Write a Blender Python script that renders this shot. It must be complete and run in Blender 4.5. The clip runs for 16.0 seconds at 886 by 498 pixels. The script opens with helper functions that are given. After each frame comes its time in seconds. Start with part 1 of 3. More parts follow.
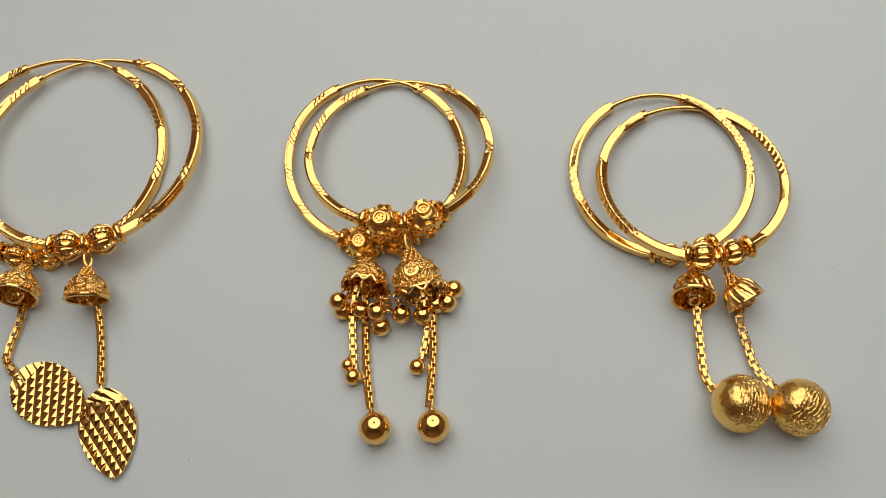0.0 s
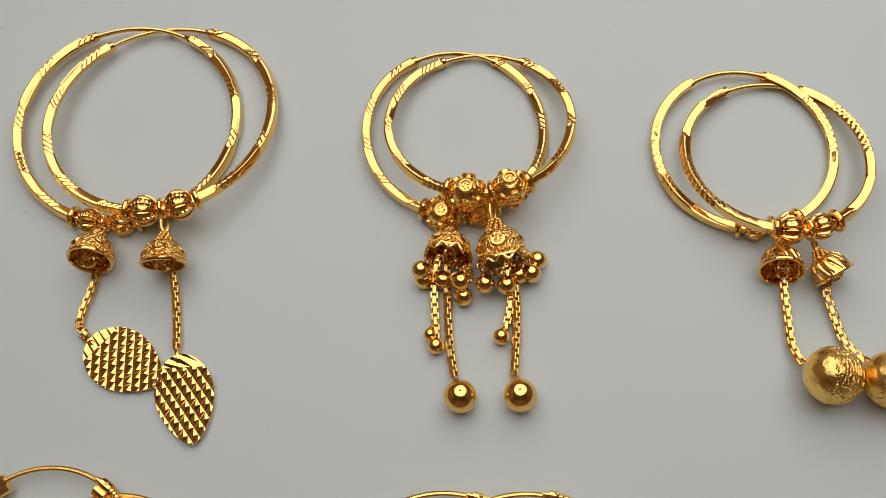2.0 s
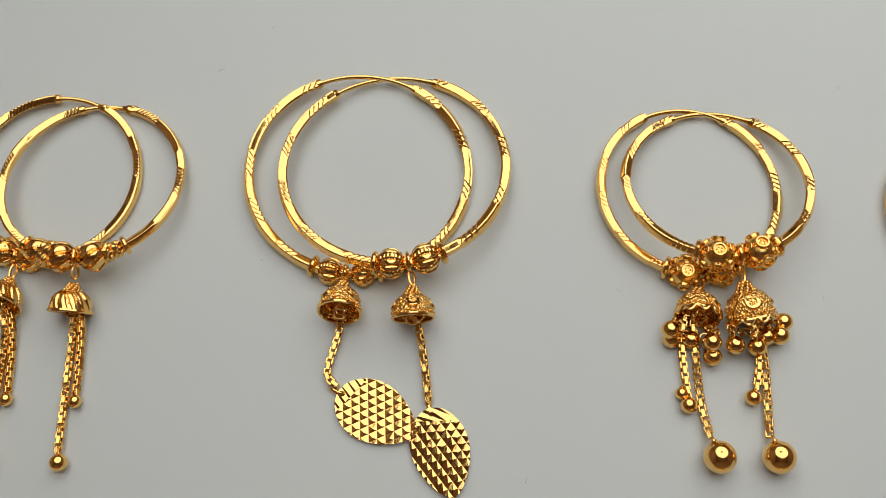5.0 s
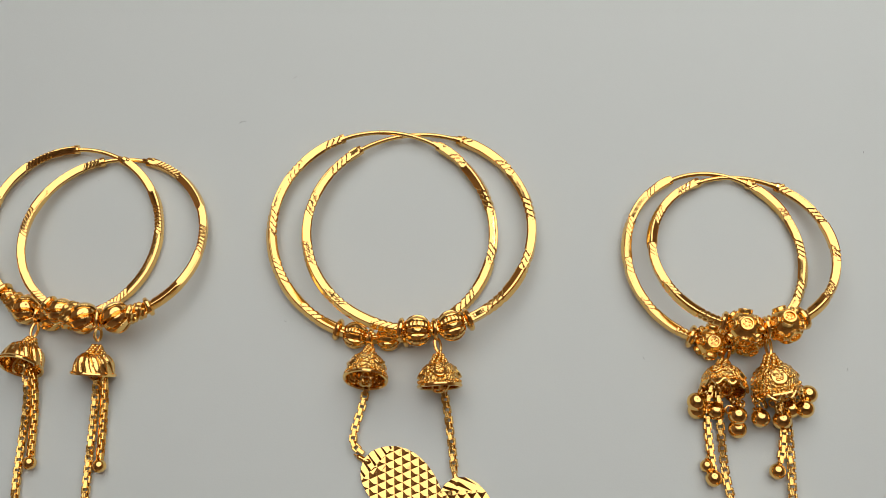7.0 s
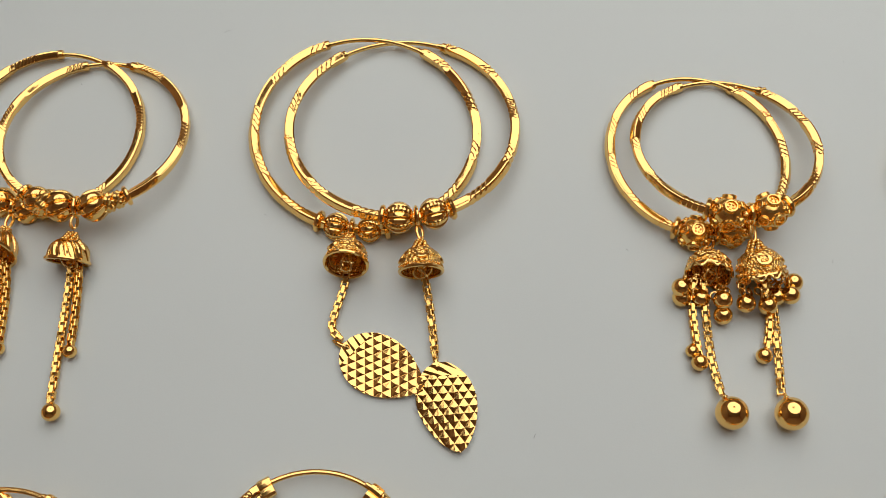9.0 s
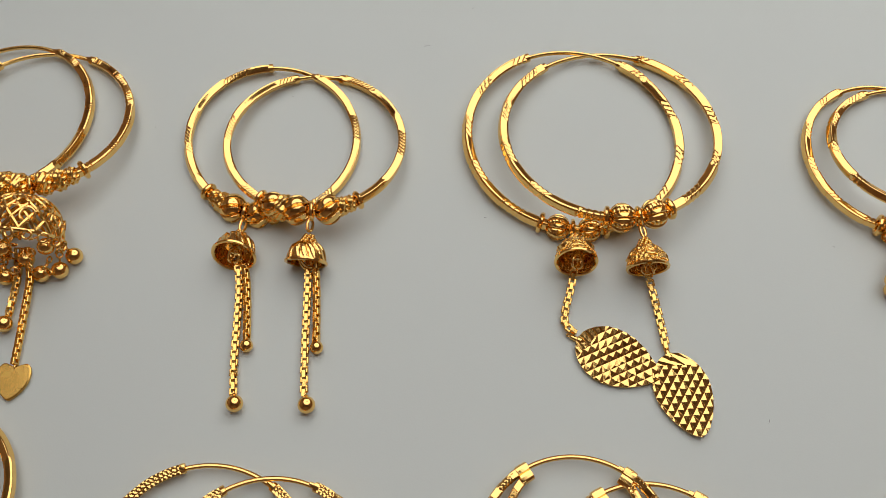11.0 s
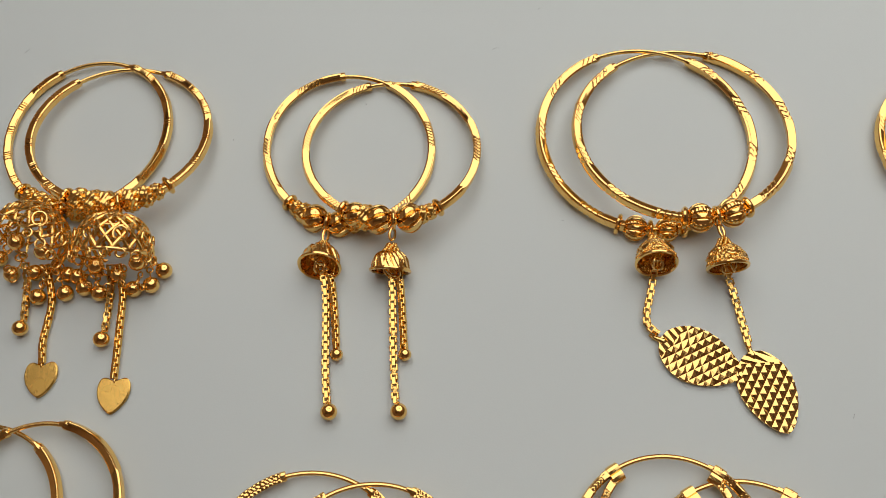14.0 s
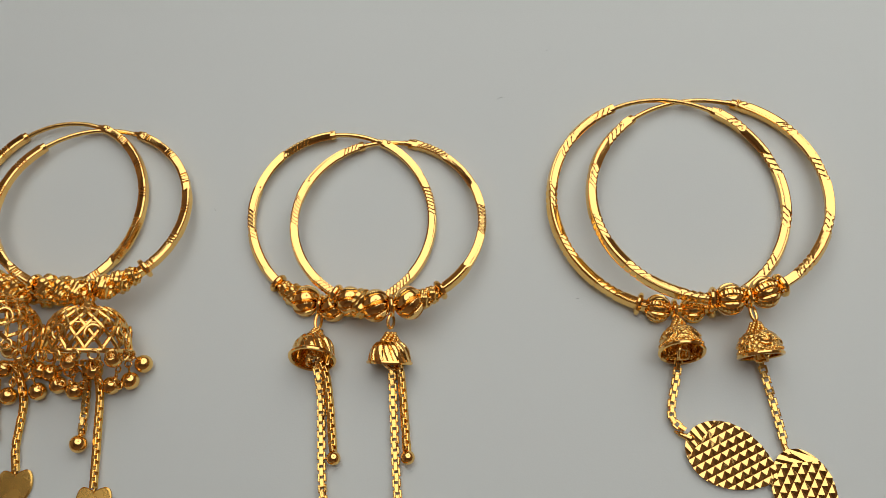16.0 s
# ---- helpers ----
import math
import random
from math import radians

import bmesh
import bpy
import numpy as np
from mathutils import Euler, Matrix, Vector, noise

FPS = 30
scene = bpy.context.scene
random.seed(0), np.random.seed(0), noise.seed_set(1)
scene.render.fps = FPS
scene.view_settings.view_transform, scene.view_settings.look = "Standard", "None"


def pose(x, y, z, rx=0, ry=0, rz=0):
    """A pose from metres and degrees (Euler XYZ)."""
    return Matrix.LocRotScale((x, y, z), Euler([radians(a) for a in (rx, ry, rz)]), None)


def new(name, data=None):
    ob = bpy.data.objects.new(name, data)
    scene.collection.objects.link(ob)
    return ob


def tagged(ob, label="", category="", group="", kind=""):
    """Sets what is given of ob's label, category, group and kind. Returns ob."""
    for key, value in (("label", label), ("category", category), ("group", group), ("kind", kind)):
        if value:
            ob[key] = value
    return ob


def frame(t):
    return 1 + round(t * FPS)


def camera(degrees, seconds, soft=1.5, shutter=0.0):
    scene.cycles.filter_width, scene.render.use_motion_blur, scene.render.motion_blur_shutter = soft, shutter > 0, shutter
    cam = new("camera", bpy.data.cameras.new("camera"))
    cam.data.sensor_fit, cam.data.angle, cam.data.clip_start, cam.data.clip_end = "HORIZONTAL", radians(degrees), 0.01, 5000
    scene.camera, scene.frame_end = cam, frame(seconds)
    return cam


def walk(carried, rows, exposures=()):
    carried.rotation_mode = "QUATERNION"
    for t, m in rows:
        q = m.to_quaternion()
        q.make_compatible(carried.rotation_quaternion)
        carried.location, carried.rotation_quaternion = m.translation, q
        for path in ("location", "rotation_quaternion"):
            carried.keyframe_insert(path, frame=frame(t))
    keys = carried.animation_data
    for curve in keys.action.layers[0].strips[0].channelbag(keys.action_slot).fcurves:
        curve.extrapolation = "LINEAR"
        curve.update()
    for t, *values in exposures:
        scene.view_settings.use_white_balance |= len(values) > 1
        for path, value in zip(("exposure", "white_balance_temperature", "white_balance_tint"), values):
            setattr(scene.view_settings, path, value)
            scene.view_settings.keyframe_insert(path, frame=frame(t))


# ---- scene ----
cam = camera(50.0, 16.0, soft=0.75)
# seconds, eye in millimetres, turn in degrees
ROWS = [
    (0, 48.79, -19.99, 94.73, 21.087, 6.408, -1.515),
    (0.5, 47.59, -15.34, 94.40, 20.789, 6.159, -1.415),
    (1, 49.35, -10.06, 93.49, 19.826, 7.061, -1.075),
    (1.5, 45.33, -12.63, 91.83, 20.211, 6.883, -0.467),
    (2, 38.21, -24.18, 93.32, 22.224, 5.145, -0.858),
    (2.5, 25.51, -31.86, 97.95, 23.312, 3.973, -0.384),
    (3, 15.25, -32.59, 99.37, 23.160, 3.682, -0.026),
    (3.5, 9.65, -29.99, 97.18, 23.245, 3.697, 0.428),
    (4, 9.25, -27.11, 97.37, 22.866, 3.698, 0.098),
    (4.5, 9.29, -22.52, 98.65, 22.207, 3.710, 0.033),
    (5, 10.49, -18.21, 99.92, 21.802, 3.783, -0.131),
    (5.2, 10.69, -16.96, 100.27, 21.658, 3.704, -0.189),
    (7.3, 5.96, -7.91, 103.80, 19.942, 2.680, 0.171),
    (7.5, 5.77, -9.65, 102.20, 20.130, 2.540, 0.215),
    (8, 3.75, -17.17, 100.11, 21.896, 1.930, 0.393),
    (8.5, 5.60, -25.53, 98.66, 24.194, 2.044, 0.285),
    (9, 6.32, -27.00, 94.94, 24.740, 1.766, 0.318),
    (9.5, -0.25, -29.19, 95.87, 25.649, 0.259, -0.090),
    (10, -11.94, -31.72, 95.44, 26.052, 0.144, 0.331),
    (10.2, -15.33, -32.09, 95.90, 25.927, 0.053, 0.207),
    (12.3, -23.68, -31.52, 103.25, 27.044, 2.747, -2.395),
    (12.5, -24.85, -30.26, 101.79, 25.863, 2.466, -2.608),
    (13, -29.93, -33.40, 101.87, 26.822, 1.223, -1.911),
    (13.5, -28.59, -31.14, 102.00, 25.488, 2.456, -1.607),
    (14, -27.44, -28.85, 103.36, 24.339, 2.967, -1.650),
    (14.5, -30.09, -28.30, 101.37, 24.076, 3.111, -1.978),
    (15, -30.56, -22.97, 96.63, 23.828, 3.031, -1.982),
    (15.5, -26.97, -15.58, 98.54, 21.674, 4.042, -2.357),
    (16, -26.24, -9.77, 100.34, 20.438, 3.950, -2.667),
]
walk(cam, [(t, pose(x / 1000, y / 1000, z / 1000, rx, ry, rz)) for t, x, y, z, rx, ry, rz in ROWS],
     [(0, -0.11), (3, -0.09), (5, -0.06), (7.3, -0.04), (8.5, -0.03), (9.3, -0.08), (10.2, -0.17), (12.3, 0.08), (13.5, 0.08), (14, -0.08), (15, -0.07), (16, -0.13)])

# ---- world, lamp, exposure ----
world = bpy.data.worlds.new("world")
world.use_nodes = True
scene.world = world
world.node_tree.nodes["Background"].inputs[0].default_value = (0.6, 0.62, 0.65, 1)
world.node_tree.nodes["Background"].inputs[1].default_value = 0.02
LAMP = 1.6          # radiance of the ring light
PANEL = 6.6         # radiance of the fill panel added below the ceiling
LAMP_AT = (0.05, 0.16, 0.32)
LAMP_OUT, LAMP_IN = 0.30, 0.045

MM = 0.001
TAU = 2 * math.pi


# ---- materials ----
def material(name, colour, metal=0.0, rough=0.5, grain=0.0, grain_size=800.0, tone=0.0, tone_size=60.0, stretch=(1, 1, 1), pits=0.0, pit_size=1500.0):
    m = bpy.data.materials.new(name)
    m.use_nodes = True
    nodes, links = m.node_tree.nodes, m.node_tree.links
    b = nodes["Principled BSDF"]
    b.inputs["Base Color"].default_value = (*colour, 1)
    b.inputs["Metallic"].default_value = metal
    b.inputs["Roughness"].default_value = rough
    co = nodes.new("ShaderNodeTexCoord")
    mp = nodes.new("ShaderNodeMapping")
    mp.inputs["Scale"].default_value = stretch
    links.new(co.outputs["Object"], mp.inputs["Vector"])
    if tone:
        n = nodes.new("ShaderNodeTexNoise")
        n.inputs["Scale"].default_value = tone_size
        n.inputs["Detail"].default_value = 5
        links.new(mp.outputs["Vector"], n.inputs["Vector"])
        r = nodes.new("ShaderNodeMapRange")
        r.inputs["To Min"].default_value, r.inputs["To Max"].default_value = 1 - tone, 1 + tone
        links.new(n.outputs["Fac"], r.inputs["Value"])
        mix = nodes.new("ShaderNodeVectorMath")
        mix.operation = "MULTIPLY"
        mix.inputs[0].default_value = colour
        links.new(r.outputs["Result"], mix.inputs[1])
        links.new(mix.outputs["Vector"], b.inputs["Base Color"])
        r2 = nodes.new("ShaderNodeMapRange")
        r2.inputs["To Min"].default_value, r2.inputs["To Max"].default_value = rough * 0.7, rough * 1.3
        links.new(n.outputs["Fac"], r2.inputs["Value"])
        links.new(r2.outputs["Result"], b.inputs["Roughness"])
    last = None
    for strength, size, kind in ((grain, grain_size, "noise"), (pits, pit_size, "cells")):
        if not strength:
            continue
        t = nodes.new("ShaderNodeTexNoise" if kind == "noise" else "ShaderNodeTexVoronoi")
        t.inputs["Scale"].default_value = size
        links.new(mp.outputs["Vector"], t.inputs["Vector"])
        bump = nodes.new("ShaderNodeBump")
        bump.inputs["Strength"].default_value = strength
        bump.inputs["Distance"].default_value = 0.0002
        links.new(t.outputs["Fac" if kind == "noise" else "Distance"], bump.inputs["Height"])
        if last:
            links.new(last.outputs["Normal"], bump.inputs["Normal"])
        links.new(bump.outputs["Normal"], b.inputs["Normal"])
        last = bump
    return m


GOLD = (1.0, 0.632, 0.21)
gold = material("polished_gold", GOLD, 1, 0.1, grain=0.1, grain_size=900, tone=0.05, tone_size=300)
gold_wire = material("drawn_gold_wire", GOLD, 1, 0.2, grain=0.1, grain_size=1500, tone=0.05, tone_size=500)
gold_satin = material("satin_gold", (0.72, 0.43, 0.11), 1, 0.27, grain=0.06, grain_size=3000, tone=0.05, tone_size=700)
gold_rich = material("cast_gold", (1.0, 0.615, 0.18), 1, 0.2, grain=0.3, grain_size=2200, tone=0.08, tone_size=900)
gold_frost = material("granulated_gold", (1.0, 0.615, 0.18), 1, 0.26, grain=0.3, grain_size=3000, tone=0.08, tone_size=900, pits=1.0, pit_size=3200)
gold_brushed = material("scratch_cut_gold", (1.0, 0.64, 0.19), 1, 0.27, grain=0.35, grain_size=1600, tone=0.06, tone_size=500, pits=0.2, pit_size=1600)
sheet_white = material("white_vinyl_sheet", (0.607, 0.645, 0.634), 0, 0.42, grain=0.05, grain_size=5000, tone=0.02, tone_size=25)
fibre_grey = material("grey_lint", (0.2, 0.2, 0.21), 0, 0.8, tone=0.2, tone_size=2000)
wall_paint = material("beige_wall_paint", (0.66, 0.46, 0.34), 0, 0.7, grain=0.2, grain_size=60, tone=0.06, tone_size=2)
ceiling_paint = material("grey_ceiling_paint", (0.7, 0.68, 0.65), 0, 0.8, grain=0.2, grain_size=60, tone=0.05, tone_size=2)
floor_brown = material("brown_floor", (0.2, 0.14, 0.09), 0, 0.5, grain=0.2, grain_size=30, tone=0.2, tone_size=4, stretch=(1, 8, 1))
table_wood = material("table_wood", (0.28, 0.17, 0.09), 0, 0.45, grain=0.2, grain_size=90, tone=0.2, tone_size=10, stretch=(1, 10, 1))
black_plastic = material("black_plastic", (0.02, 0.02, 0.02), 0, 0.4, grain=0.1, tone=0.1)
glow = bpy.data.materials.new("ring_light_diffuser")
glow.use_nodes = True
panel_glow = glow.copy()
panel_glow.name = "fill_panel_glow"
for _m, _s in ((glow, LAMP), (panel_glow, PANEL)):
    _b = _m.node_tree.nodes["Principled BSDF"]
    _b.inputs["Base Color"].default_value = (0.8, 0.8, 0.8, 1)
    _b.inputs["Emission Color"].default_value = (1.0, 0.995, 0.97, 1)
    _b.inputs["Emission Strength"].default_value = _s


# ---- mesh helpers: lengths in millimetres ----
def mesh_of(name, bm, mat, sharp=28.0, flat=False):
    bmesh.ops.recalc_face_normals(bm, faces=bm.faces)
    me = bpy.data.meshes.new(name)
    bm.to_mesh(me)
    bm.free()
    me.transform(Matrix.Scale(MM, 4))
    me.materials.append(mat)
    if not flat:
        me.shade_smooth()
        me.set_sharp_from_angle(angle=radians(sharp))
    return me


def part(name, bm, mat, parent, label="", sharp=28.0, flat=False):
    """Links a bmesh, drawn about its thing's base, as one mesh object under that thing or part."""
    ob = new(name, mesh_of(name, bm, mat, sharp, flat))
    ob.parent = parent
    return tagged(ob, label)


def thing(name, x, y, label, category, group=""):
    ob = new(name)
    ob.location = (x * MM, y * MM, 0)
    ob.empty_display_size = 0.003
    return tagged(ob, label, category, group)


def axes(ahead, up=(0, 0, 1)):
    """A turn whose z points ahead and whose y is as near up as can be."""
    z = Vector(ahead).normalized()
    x = Vector(up).cross(z)
    x = x.normalized() if x.length > 1e-6 else Vector((1, 0, 0))
    return Matrix((x, z.cross(x), z)).transposed()


def stitch(bm, rings, closed_u=True, closed_v=False):
    n = len(rings)
    for i in range(n if closed_v else n - 1):
        a, b = rings[i], rings[(i + 1) % n]
        m = len(a)
        for j in range(m if closed_u else m - 1):
            bm.faces.new((a[j], a[(j + 1) % m], b[(j + 1) % m], b[j]))


def add_sphere(bm, c, r, nu=20, nv=12):
    bmesh.ops.create_uvsphere(bm, u_segments=nu, v_segments=nv, radius=r, matrix=Matrix.Translation(c))


def add_torus(bm, c, turn, big, small, n=24, m=8, oval=1.0):
    """A ring about the turn's z axis."""
    rings = []
    for i in range(n):
        a = TAU * i / n
        d = Vector((math.cos(a), math.sin(a) * oval, 0))
        rings.append([bm.verts.new(Vector(c) + turn @ (d * big + d * small * math.cos(TAU * j / m) + Vector((0, 0, small * math.sin(TAU * j / m))))) for j in range(m)])
    stitch(bm, rings, closed_v=True)


def add_sweep(bm, pts, r, m=8, up=(0, 0, 1)):
    """A round wire along points."""
    pts = [Vector(p) for p in pts]
    rings = []
    for i, p in enumerate(pts):
        turn = axes(pts[min(i + 1, len(pts) - 1)] - pts[max(i - 1, 0)], up)
        rings.append([bm.verts.new(p + turn @ Vector((r * math.cos(TAU * j / m), r * math.sin(TAU * j / m), 0))) for j in range(m)])
    stitch(bm, rings)
    bm.faces.new(rings[0])
    bm.faces.new(rings[-1])


def add_revolve(bm, c, turn, profile, n=32, wave=None):
    """A turned shape: profile of (radius, height along the turn's z)."""
    rings = []
    for k, (r, z) in enumerate(profile):
        ring = []
        for j in range(n):
            a = TAU * j / n
            q = r * (wave(a, k / (len(profile) - 1)) if wave else 1)
            ring.append(bm.verts.new(Vector(c) + turn @ Vector((q * math.cos(a), q * math.sin(a), z))))
        rings.append(ring)
    stitch(bm, rings)
    bm.faces.new(rings[0])
    bm.faces.new(rings[-1])


def spline(pts, n):
    """n points evenly spaced along a smooth curve through pts."""
    p = [Vector(q) for q in pts]
    p = [2 * p[0] - p[1]] + p + [2 * p[-1] - p[-2]]
    fine = []
    for i in range(1, len(p) - 2):
        for k in range(20):
            t = k / 20
            a, b, c, d = p[i - 1:i + 3]
            fine.append(0.5 * (2 * b + (c - a) * t + (2 * a - 5 * b + 4 * c - d) * t * t + (3 * b - a - 3 * c + d) * t ** 3))
    fine.append(p[-2])
    run = [0.0]
    for a, b in zip(fine, fine[1:]):
        run.append(run[-1] + (b - a).length)
    out, i = [], 0
    for k in range(n):
        s = run[-1] * k / (n - 1)
        while i < len(run) - 2 and run[i + 1] < s:
            i += 1
        f = (s - run[i]) / max(run[i + 1] - run[i], 1e-9)
        out.append(fine[i].lerp(fine[i + 1], min(max(f, 0), 1)))
    return out


def length_of(pts):
    return sum((Vector(b) - Vector(a)).length for a, b in zip(pts, pts[1:]))


# ---- the setting ----
def box(name, x0, x1, y0, y1, z0, z1, mat, label, category, kind=""):
    bm = bmesh.new()
    bmesh.ops.create_cube(bm, size=1, matrix=Matrix.Translation(((x0 + x1) / 2, (y0 + y1) / 2, (z0 + z1) / 2)) @ Matrix.Diagonal((x1 - x0, y1 - y0, z1 - z0, 1)))
    return tagged(new(name, mesh_of(name, bm, mat, flat=True)), label, category, kind=kind)


box("floor", -1300, 1300, -1300, 1300, -820, -762, floor_brown, "brown wooden floor under the table", "floor", "structure")
box("ceiling", -1300, 1300, -1300, 1300, 1600, 1650, ceiling_paint, "grey painted ceiling above the table", "ceiling", "structure")
box("wall_north", -1300, 1300, 1300, 1350, -762, 1600, wall_paint, "beige painted wall", "wall", "structure")
box("wall_south", -1300, 1300, -1350, -1300, -762, 1600, wall_paint, "beige painted wall", "wall", "structure")
box("wall_east", 1300, 1350, -1300, 1300, -762, 1600, wall_paint, "beige painted wall", "wall", "structure")
box("wall_west", -1350, -1300, -1300, 1300, -762, 1600, wall_paint, "beige painted wall", "wall", "structure")


def make_table():
    t = thing("table", 0, 0, "brown wooden table under the white sheet", "table")
    bm = bmesh.new()
    bmesh.ops.create_cube(bm, size=1, matrix=Matrix.Translation((0, 0, -16.5)) @ Matrix.Diagonal((1100, 800, 29, 1)))
    part("tabletop", bm, table_wood, t, flat=True)
    for x in (-500, 500):
        for y in (-350, 350):
            bm = bmesh.new()
            bmesh.ops.create_cube(bm, size=1, matrix=Matrix.Translation((x, y, -396.5)) @ Matrix.Diagonal((50, 50, 731, 1)))
            part("leg", bm, table_wood, t, flat=True)


make_table()


def make_sheet():
    bm = bmesh.new()
    bmesh.ops.create_grid(bm, x_segments=90, y_segments=70, size=1, matrix=Matrix.Diagonal((420, 320, 1, 1)))
    for v in bm.verts:
        far = max(0.0, (Vector((v.co.x, v.co.y - 10, 0)).length - 150) / 150)
        v.co.z = -0.5 + min(far, 1) * 0.35 * noise.noise(v.co * 0.012)
    top = bm.faces[:]
    for f in top:
        f.smooth = True
    bmesh.ops.translate(bm, verts=bm.verts, vec=(0, 0, 0.5))
    bmesh.ops.solidify(bm, geom=top, thickness=0.9)
    ob = new("ground", mesh_of("ground", bm, sheet_white))
    return tagged(ob, "plain white matte display sheet lying on the table", "sheet", kind="structure")


make_sheet()


def make_ring_light():
    aim = Vector((0, 0.01, 0)) - Vector(LAMP_AT)
    turn = axes(aim)
    lamp = thing("ring_light", 0, 0, "white ring light with a black back on a stand", "lamp")
    c = Vector(LAMP_AT) / MM
    out, inn = LAMP_OUT / MM, LAMP_IN / MM
    bm = bmesh.new()
    rings = []
    for r, z in ((inn, 0), (inn + 6, 5), ((inn + out) / 2, 7), (out - 6, 5), (out, 0)):
        rings.append([bm.verts.new(c + turn @ Vector((r * math.cos(TAU * j / 64), r * math.sin(TAU * j / 64), z))) for j in range(64)])
    stitch(bm, rings)
    part("diffuser", bm, glow, lamp, "glowing white ring diffuser")
    bm = bmesh.new()
    rings = []
    for r, z in ((inn - 2, 1), (inn - 2, -22), (out + 3, -22), (out + 3, 1), (out + 0.5, 1), (out + 0.5, -2), (inn - 0.5, -2), (inn - 0.5, 1)):
        rings.append([bm.verts.new(c + turn @ Vector((r * math.cos(TAU * j / 64), r * math.sin(TAU * j / 64), z))) for j in range(64)])
    stitch(bm, rings, closed_v=True)
    part("housing", bm, black_plastic, lamp, "black plastic housing")
    back = c + turn @ Vector((0, out, -14))
    bm = bmesh.new()
    add_sweep(bm, spline([back, back + Vector((10, 60, 0)), (back.x + 10, 580, 150), (back.x + 10, 600, -300), (back.x + 10, 600, -755)], 40), 9)
    part("stand_pole", bm, black_plastic, lamp)
    bm = bmesh.new()
    add_revolve(bm, (back.x + 10, 600, -762), Matrix.Identity(3), [(120, 0), (120, 8), (20, 16), (12, 40)], 32)
    part("base", bm, black_plastic, lamp)


make_ring_light()


# Unseen fill light, added to brighten the walls that the gold reflects.
def make_fill_panel(x, y, half):
    lamp = thing("fill_panel", x, y, "square white glowing fill panel added below the ceiling, unseen", "lamp")
    bm = bmesh.new()
    bmesh.ops.create_grid(bm, x_segments=1, y_segments=1, size=half, matrix=Matrix.Translation((0, 0, 1586)))
    part("diffuser", bm, panel_glow, lamp, "glowing white face of the added fill panel", flat=True)
    for k in range(4):
        bm = bmesh.new()
        m = Matrix.Rotation(k * math.pi / 2, 4, "Z") @ Matrix.Translation((half + 12, 12, 1588)) @ Matrix.Diagonal((22, 2 * half + 46, 24, 1))
        bmesh.ops.create_cube(bm, size=1, matrix=m)
        part("frame", bm, black_plastic, lamp, flat=True)


make_fill_panel(-150, 350, 300)


# ---- parts of the earrings ----
class Hoop:
    """The circle of a hoop: centre, radius and the two slants of its plane."""

    def __init__(self, c, r, slope, lean, oval=1.0, turn=0.0):
        self.c, self.r, self.oval, self.turn = Vector(c), r, oval, turn
        self.x = Vector((math.cos(lean), 0, math.sin(lean)))
        v = Vector((0, math.cos(slope), math.sin(slope)))
        self.n = self.x.cross(v).normalized()
        self.v = self.n.cross(self.x)
        self.base = Vector((self.c.x, self.c.y, 0))

    def out(self, deg):
        a = radians(deg)
        return self.x * math.cos(a) + self.v * math.sin(a)

    def along(self, deg):
        return self.out(deg + 90)

    def at(self, deg, dr=0.0, dn=0.0):
        """A place on the circle, from the earring's base."""
        a = radians(deg) - self.turn
        k = 1 / math.hypot(math.cos(a) / self.oval, math.sin(a))
        return self.c - self.base + self.out(deg) * (self.r * k + dr) + self.n * dn


def unit_noise(k, seed):
    return 2 * abs(math.sin(k * 127.1 + seed * 311.7) * 43758.5453 % 1) - 1


def groove(x):
    """A sharp cut once in every unit of x."""
    return max(0.0, 1 - abs((x % 1) - 0.5) * 4)


def score(x):
    """A narrow line cut once in every unit of x."""
    return max(0.0, 1 - abs((x % 1) - 0.5) * 5.5)


def facet(x):
    """A slanting flat cut once in every unit of x, with a steep end."""
    f = x % 1
    return f / 0.78 if f < 0.78 else (1 - f) / 0.22


def cut_depth(style, deg, phi, seed):
    """How deep the engraver's cuts go, as a share of the tube's half width."""
    slant = math.cos(phi) * 0.8
    if style == "diagonal":
        k, f = divmod(deg + seed * 7, 29.0)
        return 0.17 * facet(f / 3.4 + slant) if 0.5 < f + slant * 3.4 < 11.5 + 3 * unit_noise(k, seed) else 0.0
    if style == "bars":
        k, f = divmod(deg + seed * 9, 21.0)
        return 0.16 * groove(f / 1.9) if f < 7.6 else 0.05 * (1 - abs(f - 14.3) / 6.7)
    if style == "scales":
        k, f = divmod(deg + 4 + seed % 2 * 3, 180.0)
        return 0.19 * facet(f / 4.6 + phi / 2.0) * (0.45 + 0.55 * facet(f / 3.4 - phi / 1.6)) if f < 44 + 8 * unit_noise(k, seed) else 0.0
    if style == "fine":
        k, f = divmod(deg + seed * 11, 62.0)
        return 0.17 * facet(f / 2.5 + slant) if 0.5 < f + slant * 2.5 < 20 else 0.0
    if style == "studs":
        return 0.22 * (1 - math.sin(radians(deg) * 70 + math.floor(phi * 2) * 1.57) ** 2) * abs(math.sin(phi * 4))
    if style == "chevrons":
        k, f = divmod(deg + seed * 13, 16.0)
        return 0.2 * facet(f / 2.4 + abs(phi % 1.57 - 0.78) * 1.2) if f < 9.6 else 0.0
    return 0.0


